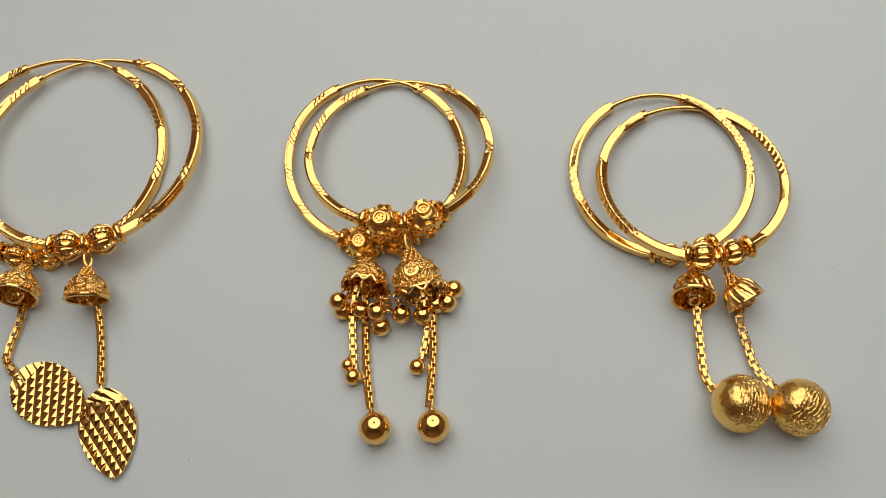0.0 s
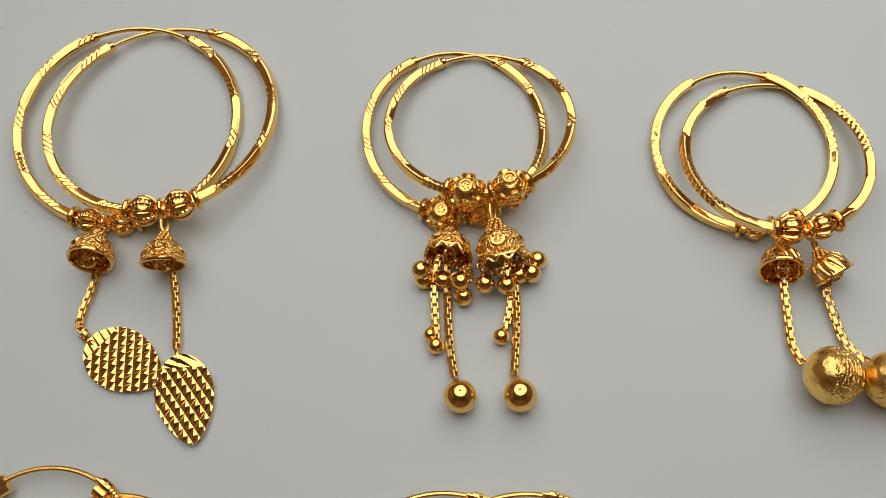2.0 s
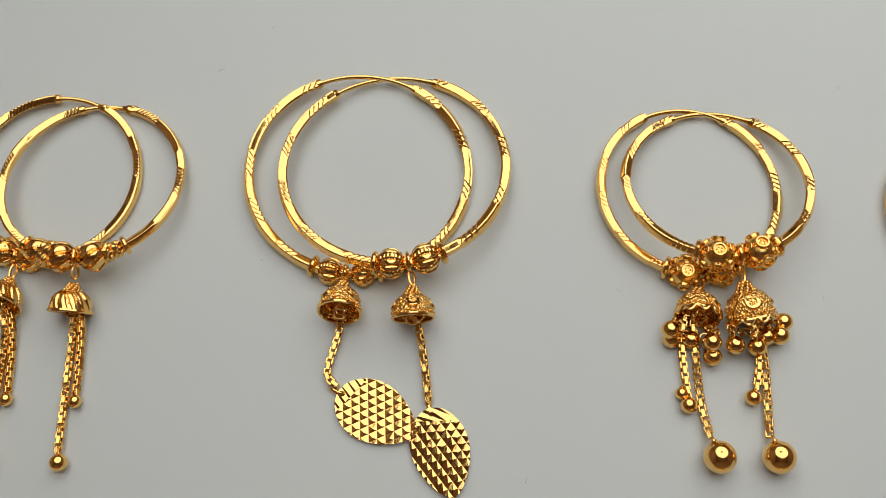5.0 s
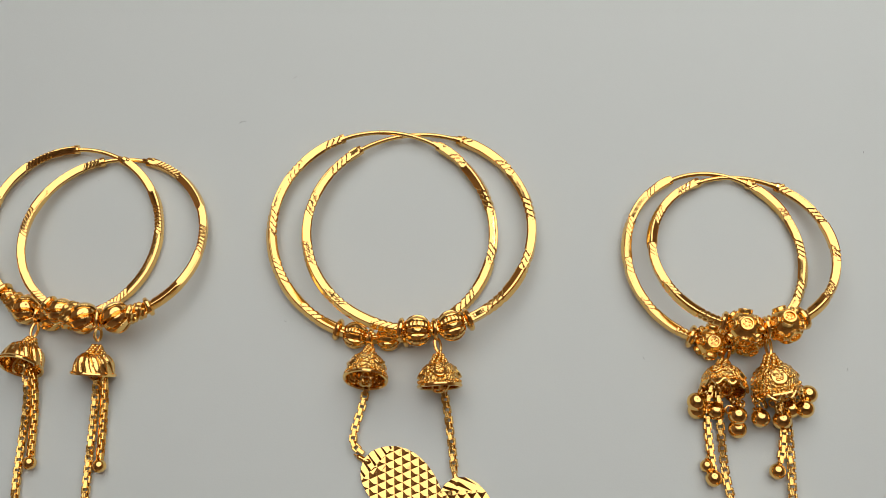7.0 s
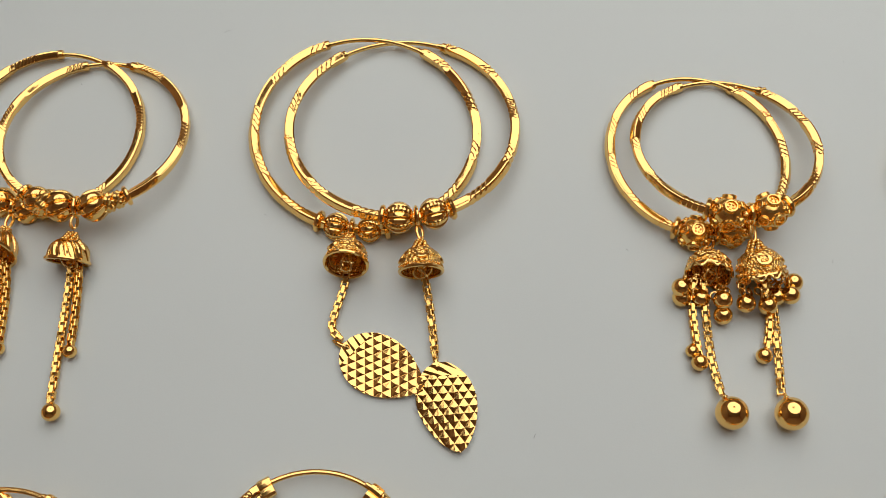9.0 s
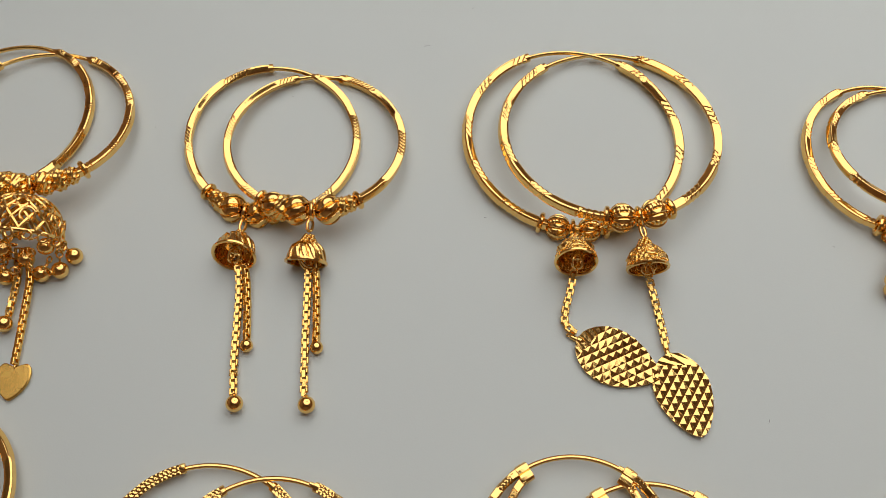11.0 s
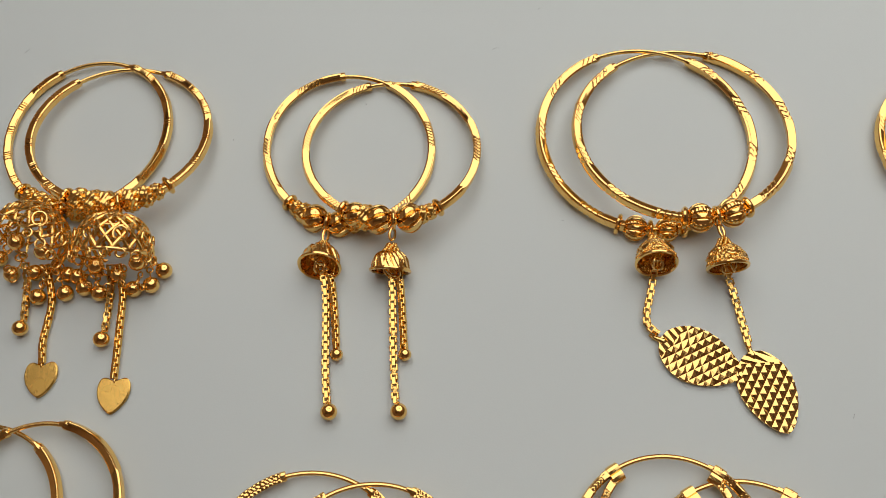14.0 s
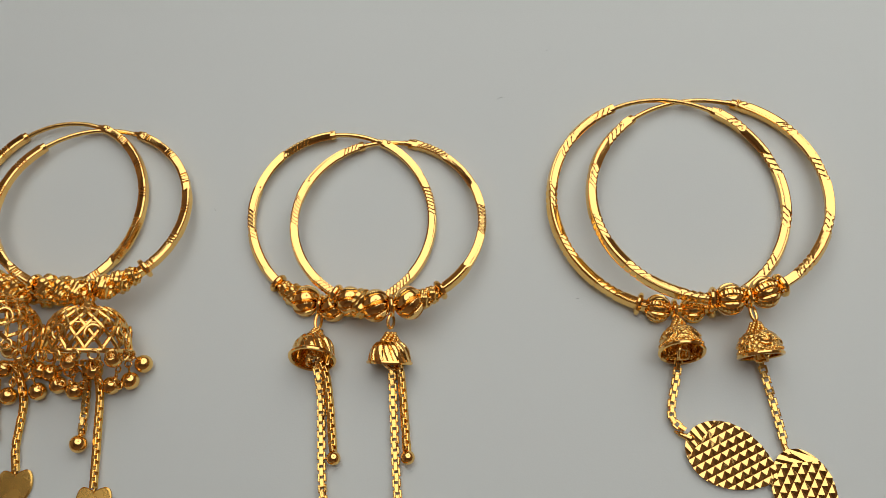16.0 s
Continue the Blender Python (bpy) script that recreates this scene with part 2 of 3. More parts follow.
def hoop_tube(parent, h, a0, a1, half, style, seed, step=0.32, pinch=None, name="tube", dn=0.0):
    """The thick engraved tube, from angle a0 through the bottom to a1."""
    bm = bmesh.new()
    m = 36
    n = int((a1 - a0) / step)
    rings = []
    for i in range(n + 1):
        deg = a0 + (a1 - a0) * i / n
        f = i / n
        d, t = h.out(deg), h.n
        k = (deg + seed * 7) / 29.0
        k0, kf = math.floor(k), k % 1
        blend = min(1.0, kf / 0.12)
        twist = 0.22 + 0.34 * (unit_noise(k0 - 1, seed) * (1 - blend) + unit_noise(k0, seed) * blend)
        ring = []
        dr = pinch(f) if pinch else 0.0
        for j in range(m):
            phi = TAU * (j + 0.5) / m
            c, s = math.cos(phi), math.sin(phi)
            q = (abs(c) ** 5.5 + abs(s) ** 5.5) ** (-1 / 5.5) * 0.92
            q *= half * (1 - cut_depth(style, deg, phi, seed))
            c2, s2 = math.cos(phi + twist), math.sin(phi + twist)
            ring.append(bm.verts.new(h.at(deg, dr) + d * c2 * q + t * (s2 * q + dn * math.sin(math.pi * f))))
        rings.append(ring)
    stitch(bm, rings)
    bm.faces.new(rings[0])
    bm.faces.new(rings[-1])
    return part(name, bm, gold, parent, sharp=22)


def hoop_wire(parent, h, a0, a1, thin=0.27):
    """The thin closing wire across the top, slipped into both tube ends, with a collar at one."""
    pts = [h.at(a0 + (a1 - a0) * i / 24, -0.05) for i in range(25)]
    bm = bmesh.new()
    add_sweep(bm, pts, thin, 10)
    part("closing_wire", bm, gold_wire, parent, "thin smooth gold wire")
    for deg, push in ((a0 + 1.0, 1), (a1 - 1.0, -1)):
        bm = bmesh.new()
        turn = axes(h.along(deg), h.n)
        add_revolve(bm, h.at(deg), turn, [(0.40, -0.35), (0.55, -0.3), (0.58, 0.0), (0.55, 0.3), (0.36, 0.36), (0.3, 0.5 * push + 0.4)], 12)
        part("collar", bm, gold, parent, sharp=20)
    bm = bmesh.new()
    add_sphere(bm, h.at(a0 - 1.5, 0.25, 0.38), 0.26, 10, 8)
    part("hinge_pin", bm, gold, parent)


def bead(parent, h, deg, r, kind, seed=0):
    bm = bmesh.new()
    turn = axes(h.along(deg), h.n)
    c = h.at(deg)
    nu, nv = 104, 36
    if kind == "knobbed":
        add_revolve(bm, c, turn, [(max(0.45, 0.88 * r * math.sin(math.pi * (0.12 + 0.76 * k / 12))), -0.86 * r * math.cos(math.pi * (0.12 + 0.76 * k / 12))) for k in range(13)], 28)
        for lat, count, off, size in ((0.0, 5, 0.2, 0.38), (0.85, 4, 0.7, 0.3), (-0.85, 4, 0.0, 0.3)):
            for j in range(count):
                a = TAU * (j + off) / count + seed
                p = Vector((math.cos(a) * math.cos(lat), math.sin(a) * math.cos(lat), math.sin(lat)))
                k = axes(turn @ p)
                w = size * r
                add_revolve(bm, c + turn @ p * r * 0.7, k, [(w * 1.02, 0), (w, 0.25 * r), (w * 0.9, 0.29 * r), (w * 0.72, 0.29 * r), (w * 0.64, 0.17 * r), (w * 0.1, 0.17 * r)], 18)
                for i in range(5):
                    g = TAU * i / 5
                    add_sphere(bm, c + turn @ p * r * 0.89 + k @ Vector((0.38 * w * math.cos(g), 0.38 * w * math.sin(g), 0)), 0.17 * w, 6, 5)
        for j in range(10):
            a = TAU * (j + 0.5) / 10 + seed
            lat = 0.5 if j % 2 else -0.5
            add_sphere(bm, c + turn @ Vector((math.cos(a) * math.cos(lat), math.sin(a) * math.cos(lat), math.sin(lat))) * r * 0.86, 0.1 * r, 8, 6)
        part("bead", bm, gold_rich, parent, "round gold bead with raised knobs", sharp=35)
        return
    rings = []
    for i in range(nv + 1):
        lat = math.pi * (0.1 + 0.8 * i / nv)
        ring = []
        for j in range(nu):
            u = TAU * j / nu
            q = r
            if kind == "banded":
                rib = u / TAU * 13
                q *= 1 - 0.10 * max(0.0, 1 - abs(rib % 1 - 0.5) * 4.5)
                if int(rib + 0.5) % 3 == 0 and abs(i / nv - 0.5) < 0.3:
                    q *= 0.99 - 0.06 * max(0.0, 1 - abs((i / nv * 7) % 1 - 0.5) * 4)
            elif kind == "swirl":
                q *= 1 - 0.24 * score(u / TAU * 8 + i / nv * 1.5 + seed)
            elif kind == "flower":
                q *= 0.93 + 0.10 * math.sin(6 * u + 4 * lat + seed) * math.sin(6 * lat) - 0.16 * groove(u / TAU * 9 + i / nv) * (abs(i / nv - 0.5) > 0.16)
            elif kind == "ribbed":
                q *= 1 - 0.13 * groove(u / TAU * 11)
            ring.append(bm.verts.new(c + turn @ Vector((q * math.sin(lat) * math.cos(u), q * math.sin(lat) * math.sin(u), -q * math.cos(lat) * 0.92))))
        rings.append(ring)
    stitch(bm, rings)
    bm.faces.new(rings[0])
    bm.faces.new(rings[-1])
    part("bead", bm, gold if kind in ("banded", "swirl", "ribbed") else gold_rich, parent, {"banded": "melon-cut gold bead", "swirl": "spiral-cut gold bead"}.get(kind, ""), sharp=24)


def spacer(parent, h, deg, big, small=0.3, name="spacer_ring"):
    bm = bmesh.new()
    add_torus(bm, h.at(deg), axes(h.along(deg), h.n), big, small, 28, 8)
    part(name, bm, gold, parent)


def wire_loop(parent, c, normal, big, small, name="loop", oval=1.0):
    bm = bmesh.new()
    add_torus(bm, c, axes(normal), big, small, 20, 7, oval)
    return part(name, bm, gold_wire, parent)


def bell(parent, apex, mouth, r, style, seed=0):
    """A small hollow cap: crown, flared wall with thickness, ornament and the wire loops inside."""
    b = parent.location / MM
    apex, mouth = Vector(apex) - b, Vector(mouth) - b
    turn = axes(mouth - apex, (0, 0.2, 1))
    n = (mouth - apex).length
    outer = [(0.18, 0.2), (0.42, 0.22), (0.64, 0.29), (0.8, 0.4), (0.91, 0.55), (0.97, 0.75), (1.0, 0.92), (1.02, 1.0)]
    inner = [(0.96, 1.0), (0.94, 0.9), (0.9, 0.74), (0.84, 0.6), (0.72, 0.48), (0.35, 0.4)]
    fine = [(a[0] + (b[0] - a[0]) * k / 4, a[1] + (b[1] - a[1]) * k / 4) for a, b in zip(outer, outer[1:]) for k in range(4)] + [outer[-1]]
    prof = [(q * r, z * n) for q, z in fine + inner]

    def wave(a, f):
        f *= (len(prof) - 1) / (len(fine) - 1)
        if f >= 1:
            return 1.0
        if style == "swirl":
            return 1 - 0.15 * groove(a / TAU * 12 + f * 1.6) * min(1, f * 4)
        return 1.0
    bm = bmesh.new()
    add_revolve(bm, apex, turn, prof, 112, wave)
    top = part("bell", bm, gold if style != "granulated" else gold_frost, parent, {"swirl": "small gold bell with spiral ridges"}.get(style, "small granulated gold bell"), sharp=30)
    bm = bmesh.new()
    for k, (z, rr) in enumerate(((-0.02, 0.2), (0.06, 0.25), (0.14, 0.31), (0.22, 0.39), (0.3, 0.47))):
        for j in range(6 + k):
            a = TAU * (j + 0.5 * k) / (6 + k)
            add_sphere(bm, apex + turn @ Vector((rr * r * math.cos(a), rr * r * math.sin(a), z * n)), 0.1 * r, 8, 6)
    part("crown", bm, gold_rich, top, sharp=60)
    if style == "granulated":
        bm = bmesh.new()
        for k, (z, rr, count) in enumerate(((0.42, 0.77, 22), (0.6, 0.92, 26), (0.86, 0.99, 40))):
            for j in range(count):
                a = TAU * (j + 0.5 * k) / count
                size = 0.055 * r if (j + k) % 4 else 0.09 * r
                add_sphere(bm, apex + turn @ Vector((rr * r * math.cos(a), rr * r * math.sin(a), z * n)), size, 7, 5)
        part("granulation", bm, gold_rich, top, sharp=60)
        for j in range(4):
            a = TAU * (j + 0.25) / 4 + seed
            d = turn @ Vector((0.8 * math.cos(a), 0.8 * math.sin(a), -0.6)).normalized()
            o = apex + turn @ Vector((0.85 * r * math.cos(a), 0.85 * r * math.sin(a), 0.55 * n))
            w = 0.34 * r
            bm = bmesh.new()
            add_revolve(bm, o, axes(d), [(w, -0.3), (w, 0.02 * r), (w * 0.9, 0.05 * r), (w * 0.55, 0.05 * r), (w * 0.5, 0.01 * r), (w * 0.1, 0.01 * r)], 22)
            for i in range(7):
                g = TAU * i / 6
                q = 0.3 * w if i < 6 else 0.0
                add_sphere(bm, o + axes(d) @ Vector((q * math.cos(g), q * math.sin(g), 0.02 * r)), 0.15 * w, 6, 5)
            part("medallion", bm, gold, top, "smooth ring with a grained centre", sharp=30)
    bm = bmesh.new()
    add_torus(bm, mouth, turn, r * 1.0, 0.07 * r + 0.05, 40, 7)
    part("rim", bm, gold, top)
    if style == "granulated" and r > 2.28:
        bm = bmesh.new()
        ring = [mouth + turn @ Vector((r * 1.04 * math.cos(TAU * j / 90), r * 1.04 * math.sin(TAU * j / 90), 0.18 + 0.28 * math.sin(TAU * j / 90 * 10))) for j in range(91)]
        add_sweep(bm, ring, 0.15, 6)
        part("wavy_edge", bm, gold, top)
    for j in range(3):
        a = 2.1 * j + seed
        k = axes(turn @ Vector((math.cos(a), math.sin(a), 0.6)))
        wire_loop(top, mouth - (mouth - apex) * (0.02 + 0.08 * j) + k @ Vector((0.1 * r, 0, 0)), k @ Vector((0, 0, 1)), (0.46 - 0.08 * j) * r, 0.15, "inner_loop", 0.8)
    return top


def link_mesh():
    """One box link: a squared ring, open through the middle."""
    bm = bmesh.new()
    lx, ly, lz, w, e = 0.4, 0.44, 0.24, 0.2, 0.06
    rings = []
    for x, y, z in ((lx, ly - 0, -lz + e), (lx, ly, lz - e), (lx - e, ly - e, lz), (lx - w, ly - w, lz), (lx - w, ly - w, -lz), (lx - e, ly - e, -lz)):
        ring = []
        for sx, sy in ((1, 1), (-1, 1), (-1, -1), (1, -1)):
            ring.append(bm.verts.new((sx * x, sy * y, z)))
        rings.append(ring)
    stitch(bm, rings, closed_v=True)
    return mesh_of("link", bm, gold_rich, flat=True)


LINK = link_mesh()


def chain(parent, pts, pitch=0.55, turn0=0.0):
    """A box chain: every second link is turned a quarter about its way."""
    b = parent.location / MM
    pts = [Vector(p) - b for p in pts]
    n = max(3, int(length_of(pts) / pitch) + 1)
    way = spline(pts, n)
    mid = sum(way, Vector()) / n
    ch = new("chain")
    ch.parent = parent
    ch.location = mid * MM
    ch.empty_display_size = 0.001
    for i, p in enumerate(way):
        t = (way[min(i + 1, n - 1)] - way[max(i - 1, 0)]).normalized()
        side = Vector((0, 0, 1)).cross(t).normalized()
        up = t.cross(side)
        m = Matrix((t, side, up)).transposed()
        m = m @ Matrix.Rotation(turn0 + (math.pi / 2 if i % 2 else 0) + 0.12 * unit_noise(i // 2, n), 3, "X")
        ob = new("link", LINK)
        ob.parent = ch
        ob.matrix_basis = Matrix.Translation((p - mid) * MM) @ m.to_4x4()
    return ch


def end_ball(parent, c, r, towards, mat=None, name="end_ball", label=""):
    """A hollow ball with a small neck and loop on the side of its chain."""
    b = parent.location / MM
    c, d = Vector(c) - b, (Vector(towards) - Vector(c)).normalized()
    bm = bmesh.new()
    turn = axes(d)
    prof = [(max(0.02, r * math.sin(math.pi * k / 28)), -r * math.cos(math.pi * k / 28)) for k in range(26)]
    prof += [(0.28 + 0.06 * r, r * 0.97), (0.24 + 0.05 * r, r * 1.12), (0.12, r * 1.15)]
    add_revolve(bm, c, turn, prof, 36)
    ball = part(name, bm, mat or gold, parent, label, sharp=40)
    wire_loop(ball, c + d * (r * 1.12 + 0.16), d.cross(Vector((0, 0, 1))), 0.24, 0.09)
    return ball


def dangle(parent, c, r, rim):
    """A small ball hung by loops from a rim."""
    b = parent.location / MM
    c, rim = Vector(c) - b, Vector(rim) - b
    bm = bmesh.new()
    add_sphere(bm, c, r, 22, 14)
    ball = part("dangling_ball", bm, gold, parent, "small polished gold ball", sharp=60)
    d = (rim - c).normalized()
    wire_loop(ball, c + d * (r + 0.28), d.cross(Vector((0.3, 0, 1))), 0.36, 0.1)
    far = (rim - c).length
    if far > r + 1.2:
        wire_loop(ball, c + d * (r + 0.85), d.cross(Vector((0.3, 1, 0.2))), 0.36, 0.1)


def loop_tangle(parent, c, spread, count, seed):
    """Small wire loops crowded below a dome."""
    b = parent.location / MM
    for k in range(count):
        p = Vector(c) - b + Vector((spread * unit_noise(k, seed), spread * 0.6 * unit_noise(k, seed + 5), 0.5 * unit_noise(k, seed + 9)))
        wire_loop(parent, p, (unit_noise(k, seed + 2), unit_noise(k, seed + 3), 0.6), 0.42, 0.11)


def leaf(parent, base, tip, half_a, half_b, grain_turn, seed):
    """A thin leaf plate, both edges curved to a point, its face cut into rows of small pyramids."""
    b = parent.location / MM
    base, tip = Vector(base) - b, Vector(tip) - b
    x = (tip - base)
    n = x.length
    x.normalize()
    y = Vector((0, 0, 1)).cross(x).normalized()
    z = x.cross(y)
    outline = []
    for side in (1, -1):
        for i in range(30):
            s = i / 30 if side > 0 else 1 - i / 30
            w = math.sin(math.pi * s ** 0.86) ** 0.62 * (1 - 0.12 * (s - 0.45)) if 0 < s < 1 else 0.0
            outline.append(Vector((s * n, side * w * (half_a if side > 0 else half_b), 0)))
    cut = 0.15 * n
    bm = bmesh.new()

    def lattice(turn_a, turn_b, step_a, step_b, tall, keep):
        """Rows of four-sided pyramids, with two directions of cuts, on one side of the band by the stem."""
        piece = bmesh.new()
        da = Vector((math.cos(turn_a), math.sin(turn_a), 0)) * step_a
        db = Vector((math.cos(turn_b), math.sin(turn_b), 0)) * step_b
        mid = Vector((n / 2, 0, 0))
        reach_a, reach_b = int(9 / step_a) + 2, int(9 / step_b) + 2
        at = {}
        for i in range(-reach_a, reach_a + 1):
            for j in range(-reach_b, reach_b + 1):
                at[i, j] = piece.verts.new(mid + da * i + db * j)
        for (i, j), v in list(at.items()):
            if (i + 1, j + 1) not in at:
                continue
            corners = (v, at[i + 1, j], at[i + 1, j + 1], at[i, j + 1])
            lift = tall * (1 + 0.12 * unit_noise(i * 5 + j * 13, seed))
            top = piece.verts.new(v.co + da * 0.5 + db * (0.31 + 0.06 * unit_noise(i + j * 3, seed + 2)) + Vector((0, 0, lift)))
            for k in range(4):
                piece.faces.new((corners[k], corners[(k + 1) % 4], top))
        cuts = [(Vector((cut, 0, 0)), Vector((-keep, 0.25 * keep, 0)))]
        for a, c in zip(outline, outline[1:] + outline[:1]):
            e = c - a
            if e.length > 1e-4:
                cuts.append((a, Vector((-e.y, e.x, 0))))
        for o, way in cuts:
            bmesh.ops.bisect_plane(piece, geom=piece.verts[:] + piece.edges[:] + piece.faces[:], dist=1e-5, plane_co=o, plane_no=way, clear_outer=True)
        spare = bpy.data.meshes.new("spare")
        piece.to_mesh(spare)
        piece.free()
        bm.from_mesh(spare)
        bpy.data.meshes.remove(spare)

    lattice(grain_turn, grain_turn + 1.2, 0.96, 0.9, 0.19, 1)
    lattice(grain_turn + 0.3, grain_turn + 1.75, 0.8, 6.0, 0.16, -1)
    bmesh.ops.remove_doubles(bm, verts=bm.verts, dist=0.004)
    rim = [e for e in bm.edges if len(e.link_faces) == 1]
    low = [v for v in bmesh.ops.extrude_edge_only(bm, edges=rim)["geom"] if isinstance(v, bmesh.types.BMVert)]
    for v in low:
        v.co.z = -0.22
    back = [bm.verts.new(p + Vector((0, 0, -0.22))) for p in outline]
    bm.faces.new(back)
    for v in bm.verts:
        v.co.z += 0.22 * (v.co.x / n - 0.5) ** 2 * 4
        v.co = base + x * v.co.x + y * v.co.y + z * (v.co.z + 0.1)
    plate = part("leaf_plate", bm, gold, parent, "thin gold leaf with diamond-cut face", flat=True)
    bm = bmesh.new()
    add_revolve(bm, base - x * 0.35, axes(x), [(0.12, -0.5), (0.26, -0.4), (0.3, 0.2), (0.5, 0.9), (0.3, 1.3)], 14)
    part("stem", bm, gold, plate)
    wire_loop(plate, base - x * 0.9, y, 0.3, 0.1)


def heart(parent, c, size, way):
    """A flat satin heart, point away from its chain."""
    b = parent.location / MM
    c = Vector(c) - b
    y = -Vector(way).normalized()
    x = y.cross(Vector((0, 0, 1))).normalized()
    n = 56
    bm = bmesh.new()
    rings = []
    for inset, z in ((1.0, -0.16), (1.0, 0.1), (0.93, 0.2), (0.6, 0.2), (0.25, 0.2)):
        ring = []
        for j in range(n):
            t = TAU * (j + 0.5) / n
            hx = 16 * math.copysign(abs(math.sin(t)) ** 1.35, math.sin(t))
            hy = 13.5 * math.cos(t) - 3.2 * math.cos(2 * t) - 1.2 * math.cos(3 * t) - 0.6 * math.cos(4 * t)
            p = x * hx * size / 32 * 0.98 * inset + y * (hy + 2) * size / 29.5 * inset * 1.18
            ring.append(bm.verts.new(c + p + Vector((0, 0, z))))
        rings.append(ring)
    stitch(bm, rings)
    bm.faces.new(rings[0])
    bm.faces.new(rings[-1])
    plate = part("heart_plate", bm, gold_satin, parent, "flat satin gold heart", sharp=20)
    wire_loop(plate, c + y * size * 0.42, x, 0.28, 0.1)


def lattice_dome(parent, apex, mouth, r, seed):
    """An openwork dome: crossing ribs, hoops, scrolls and a rim, with a cap on top."""
    b = parent.location / MM
    apex, mouth = Vector(apex) - b, Vector(mouth) - b
    turn = axes(mouth - apex, (0, 0.2, 1))
    n = (mouth - apex).length

    def at(a, f, lift=0.0):
        """f runs from the top (0) to the rim (1)."""
        q = f * math.pi / 2
        return mouth + turn @ Vector(((r + lift) * math.sin(q) ** 0.75 * math.cos(a), (r + lift) * math.sin(q) ** 0.75 * math.sin(a), -n * math.cos(q) ** 0.9))
    bm = bmesh.new()
    add_revolve(bm, apex, turn, [(0.5, -0.5), (0.75, -0.2), (1.05, 0.15), (1.35, 0.42), (1.2, 0.5), (0.3, 0.3)], 26, lambda a, f: 1 - 0.08 * groove(a / TAU * 10))
    dome = part("dome_cap", bm, gold_rich, parent, "ribbed gold cap of an openwork dome", sharp=30)
    for hand in (1, -1):
        for k in range(16):
            a0 = TAU * k / 16 + 0.1 * seed
            bm = bmesh.new()
            add_sweep(bm, [at(a0 + hand * 1.0 * f, 0.22 + 0.78 * f) for f in (i / 14 for i in range(15))], 0.22, 6, tuple(turn @ Vector((0.01, 0, -1))))
            part("rib", bm, gold_rich, dome)
    for f, w in ((0.3, 0.14), (0.62, 0.13), (1.0, 0.26)):
        bm = bmesh.new()
        q = f * math.pi / 2
        add_torus(bm, mouth - turn @ Vector((0, 0, n * math.cos(q) ** 0.9)), turn, r * math.sin(q) ** 0.75, w, 56, 8)
        part("band" if f < 1 else "rim", bm, gold if f == 1.0 else gold_wire, dome)
    for k in range(8):
        a = TAU * (k + 0.3) / 8
        p = at(a, 0.78, 0.12)
        out = p - at(a, 0.78, -1.0)
        wire_loop(dome, p, out, 0.85, 0.17, "scroll", 0.9)
    for k in range(16):
        a = TAU * (k + 0.5) / 16
        p = at(a, 1.0, 0.15) + turn @ Vector((0, 0, 0.45))
        wire_loop(dome, p, turn @ Vector((math.cos(a + 0.5), math.sin(a + 0.5), 0.2)), 0.55, 0.15, "rim_loop", 0.9)
    return dome


def rim_point(apex, mouth, r, turn_deg):
    turn = axes(Vector(mouth) - Vector(apex), (0, 0.2, 1))
    a = radians(turn_deg)
    return Vector(mouth) + turn @ Vector((r * math.cos(a), r * math.sin(a), 0))


def nearest_rim(apex, mouth, r, c):
    return min((rim_point(apex, mouth, r, d) for d in range(0, 360, 10)), key=lambda p: (p - Vector(c)).length)


def start_earring(c, r, slope, lean, a_left, a_right, half, style, seed, label, group, oval=1.0, turn=0.0):
    """An earring's empty, its tube (from the left end round the bottom to the right end) and its closing wire."""
    h = Hoop(c, r, slope, lean, oval, turn)
    e = thing("hoop_earring", c[0], c[1], label, "earring", group)
    hoop_tube(e, h, a_left, a_right + 360, half, style, seed, 0.36 if c[1] > 0 else 0.6)
    hoop_wire(e, h, a_right, a_left)
    return e, h


def string_beads(e, h, beads, rings, kind, ring_r=1.0, swell=1.12):
    for k, (deg, r) in enumerate(beads):
        bead(e, h, deg, r * swell, kind if isinstance(kind, str) else kind[k % len(kind)], k + 0.3)
    for deg in rings:
        spacer(e, h, deg, ring_r * 0.9)


def hang(e, h, deg, apex):
    """The eye between two beads and the open hook down to the bell's crown."""
    b = e.location / MM
    top = h.at(deg)
    apex = Vector(apex) - b
    spacer(e, h, deg, 1.05, 0.22, "hanging_ring")
    low = top + (apex - top).normalized() * 1.15
    mid = (low + apex) / 2
    d = (apex - top).normalized()
    gap = (apex - low).length
    side = d.cross(h.along(deg) * 0.4 + h.n).normalized()
    tall, wide = max(0.5, gap * 0.52), 0.34
    bm = bmesh.new()
    add_sweep(bm, [mid - d * 0.1 + d * tall * math.cos(TAU * k / 28) + side * wide * math.sin(TAU * k / 28) for k in range(29)], 0.17, 7, tuple(h.along(deg) + h.n * 0.3))
    part("hook", bm, gold_wire, e)


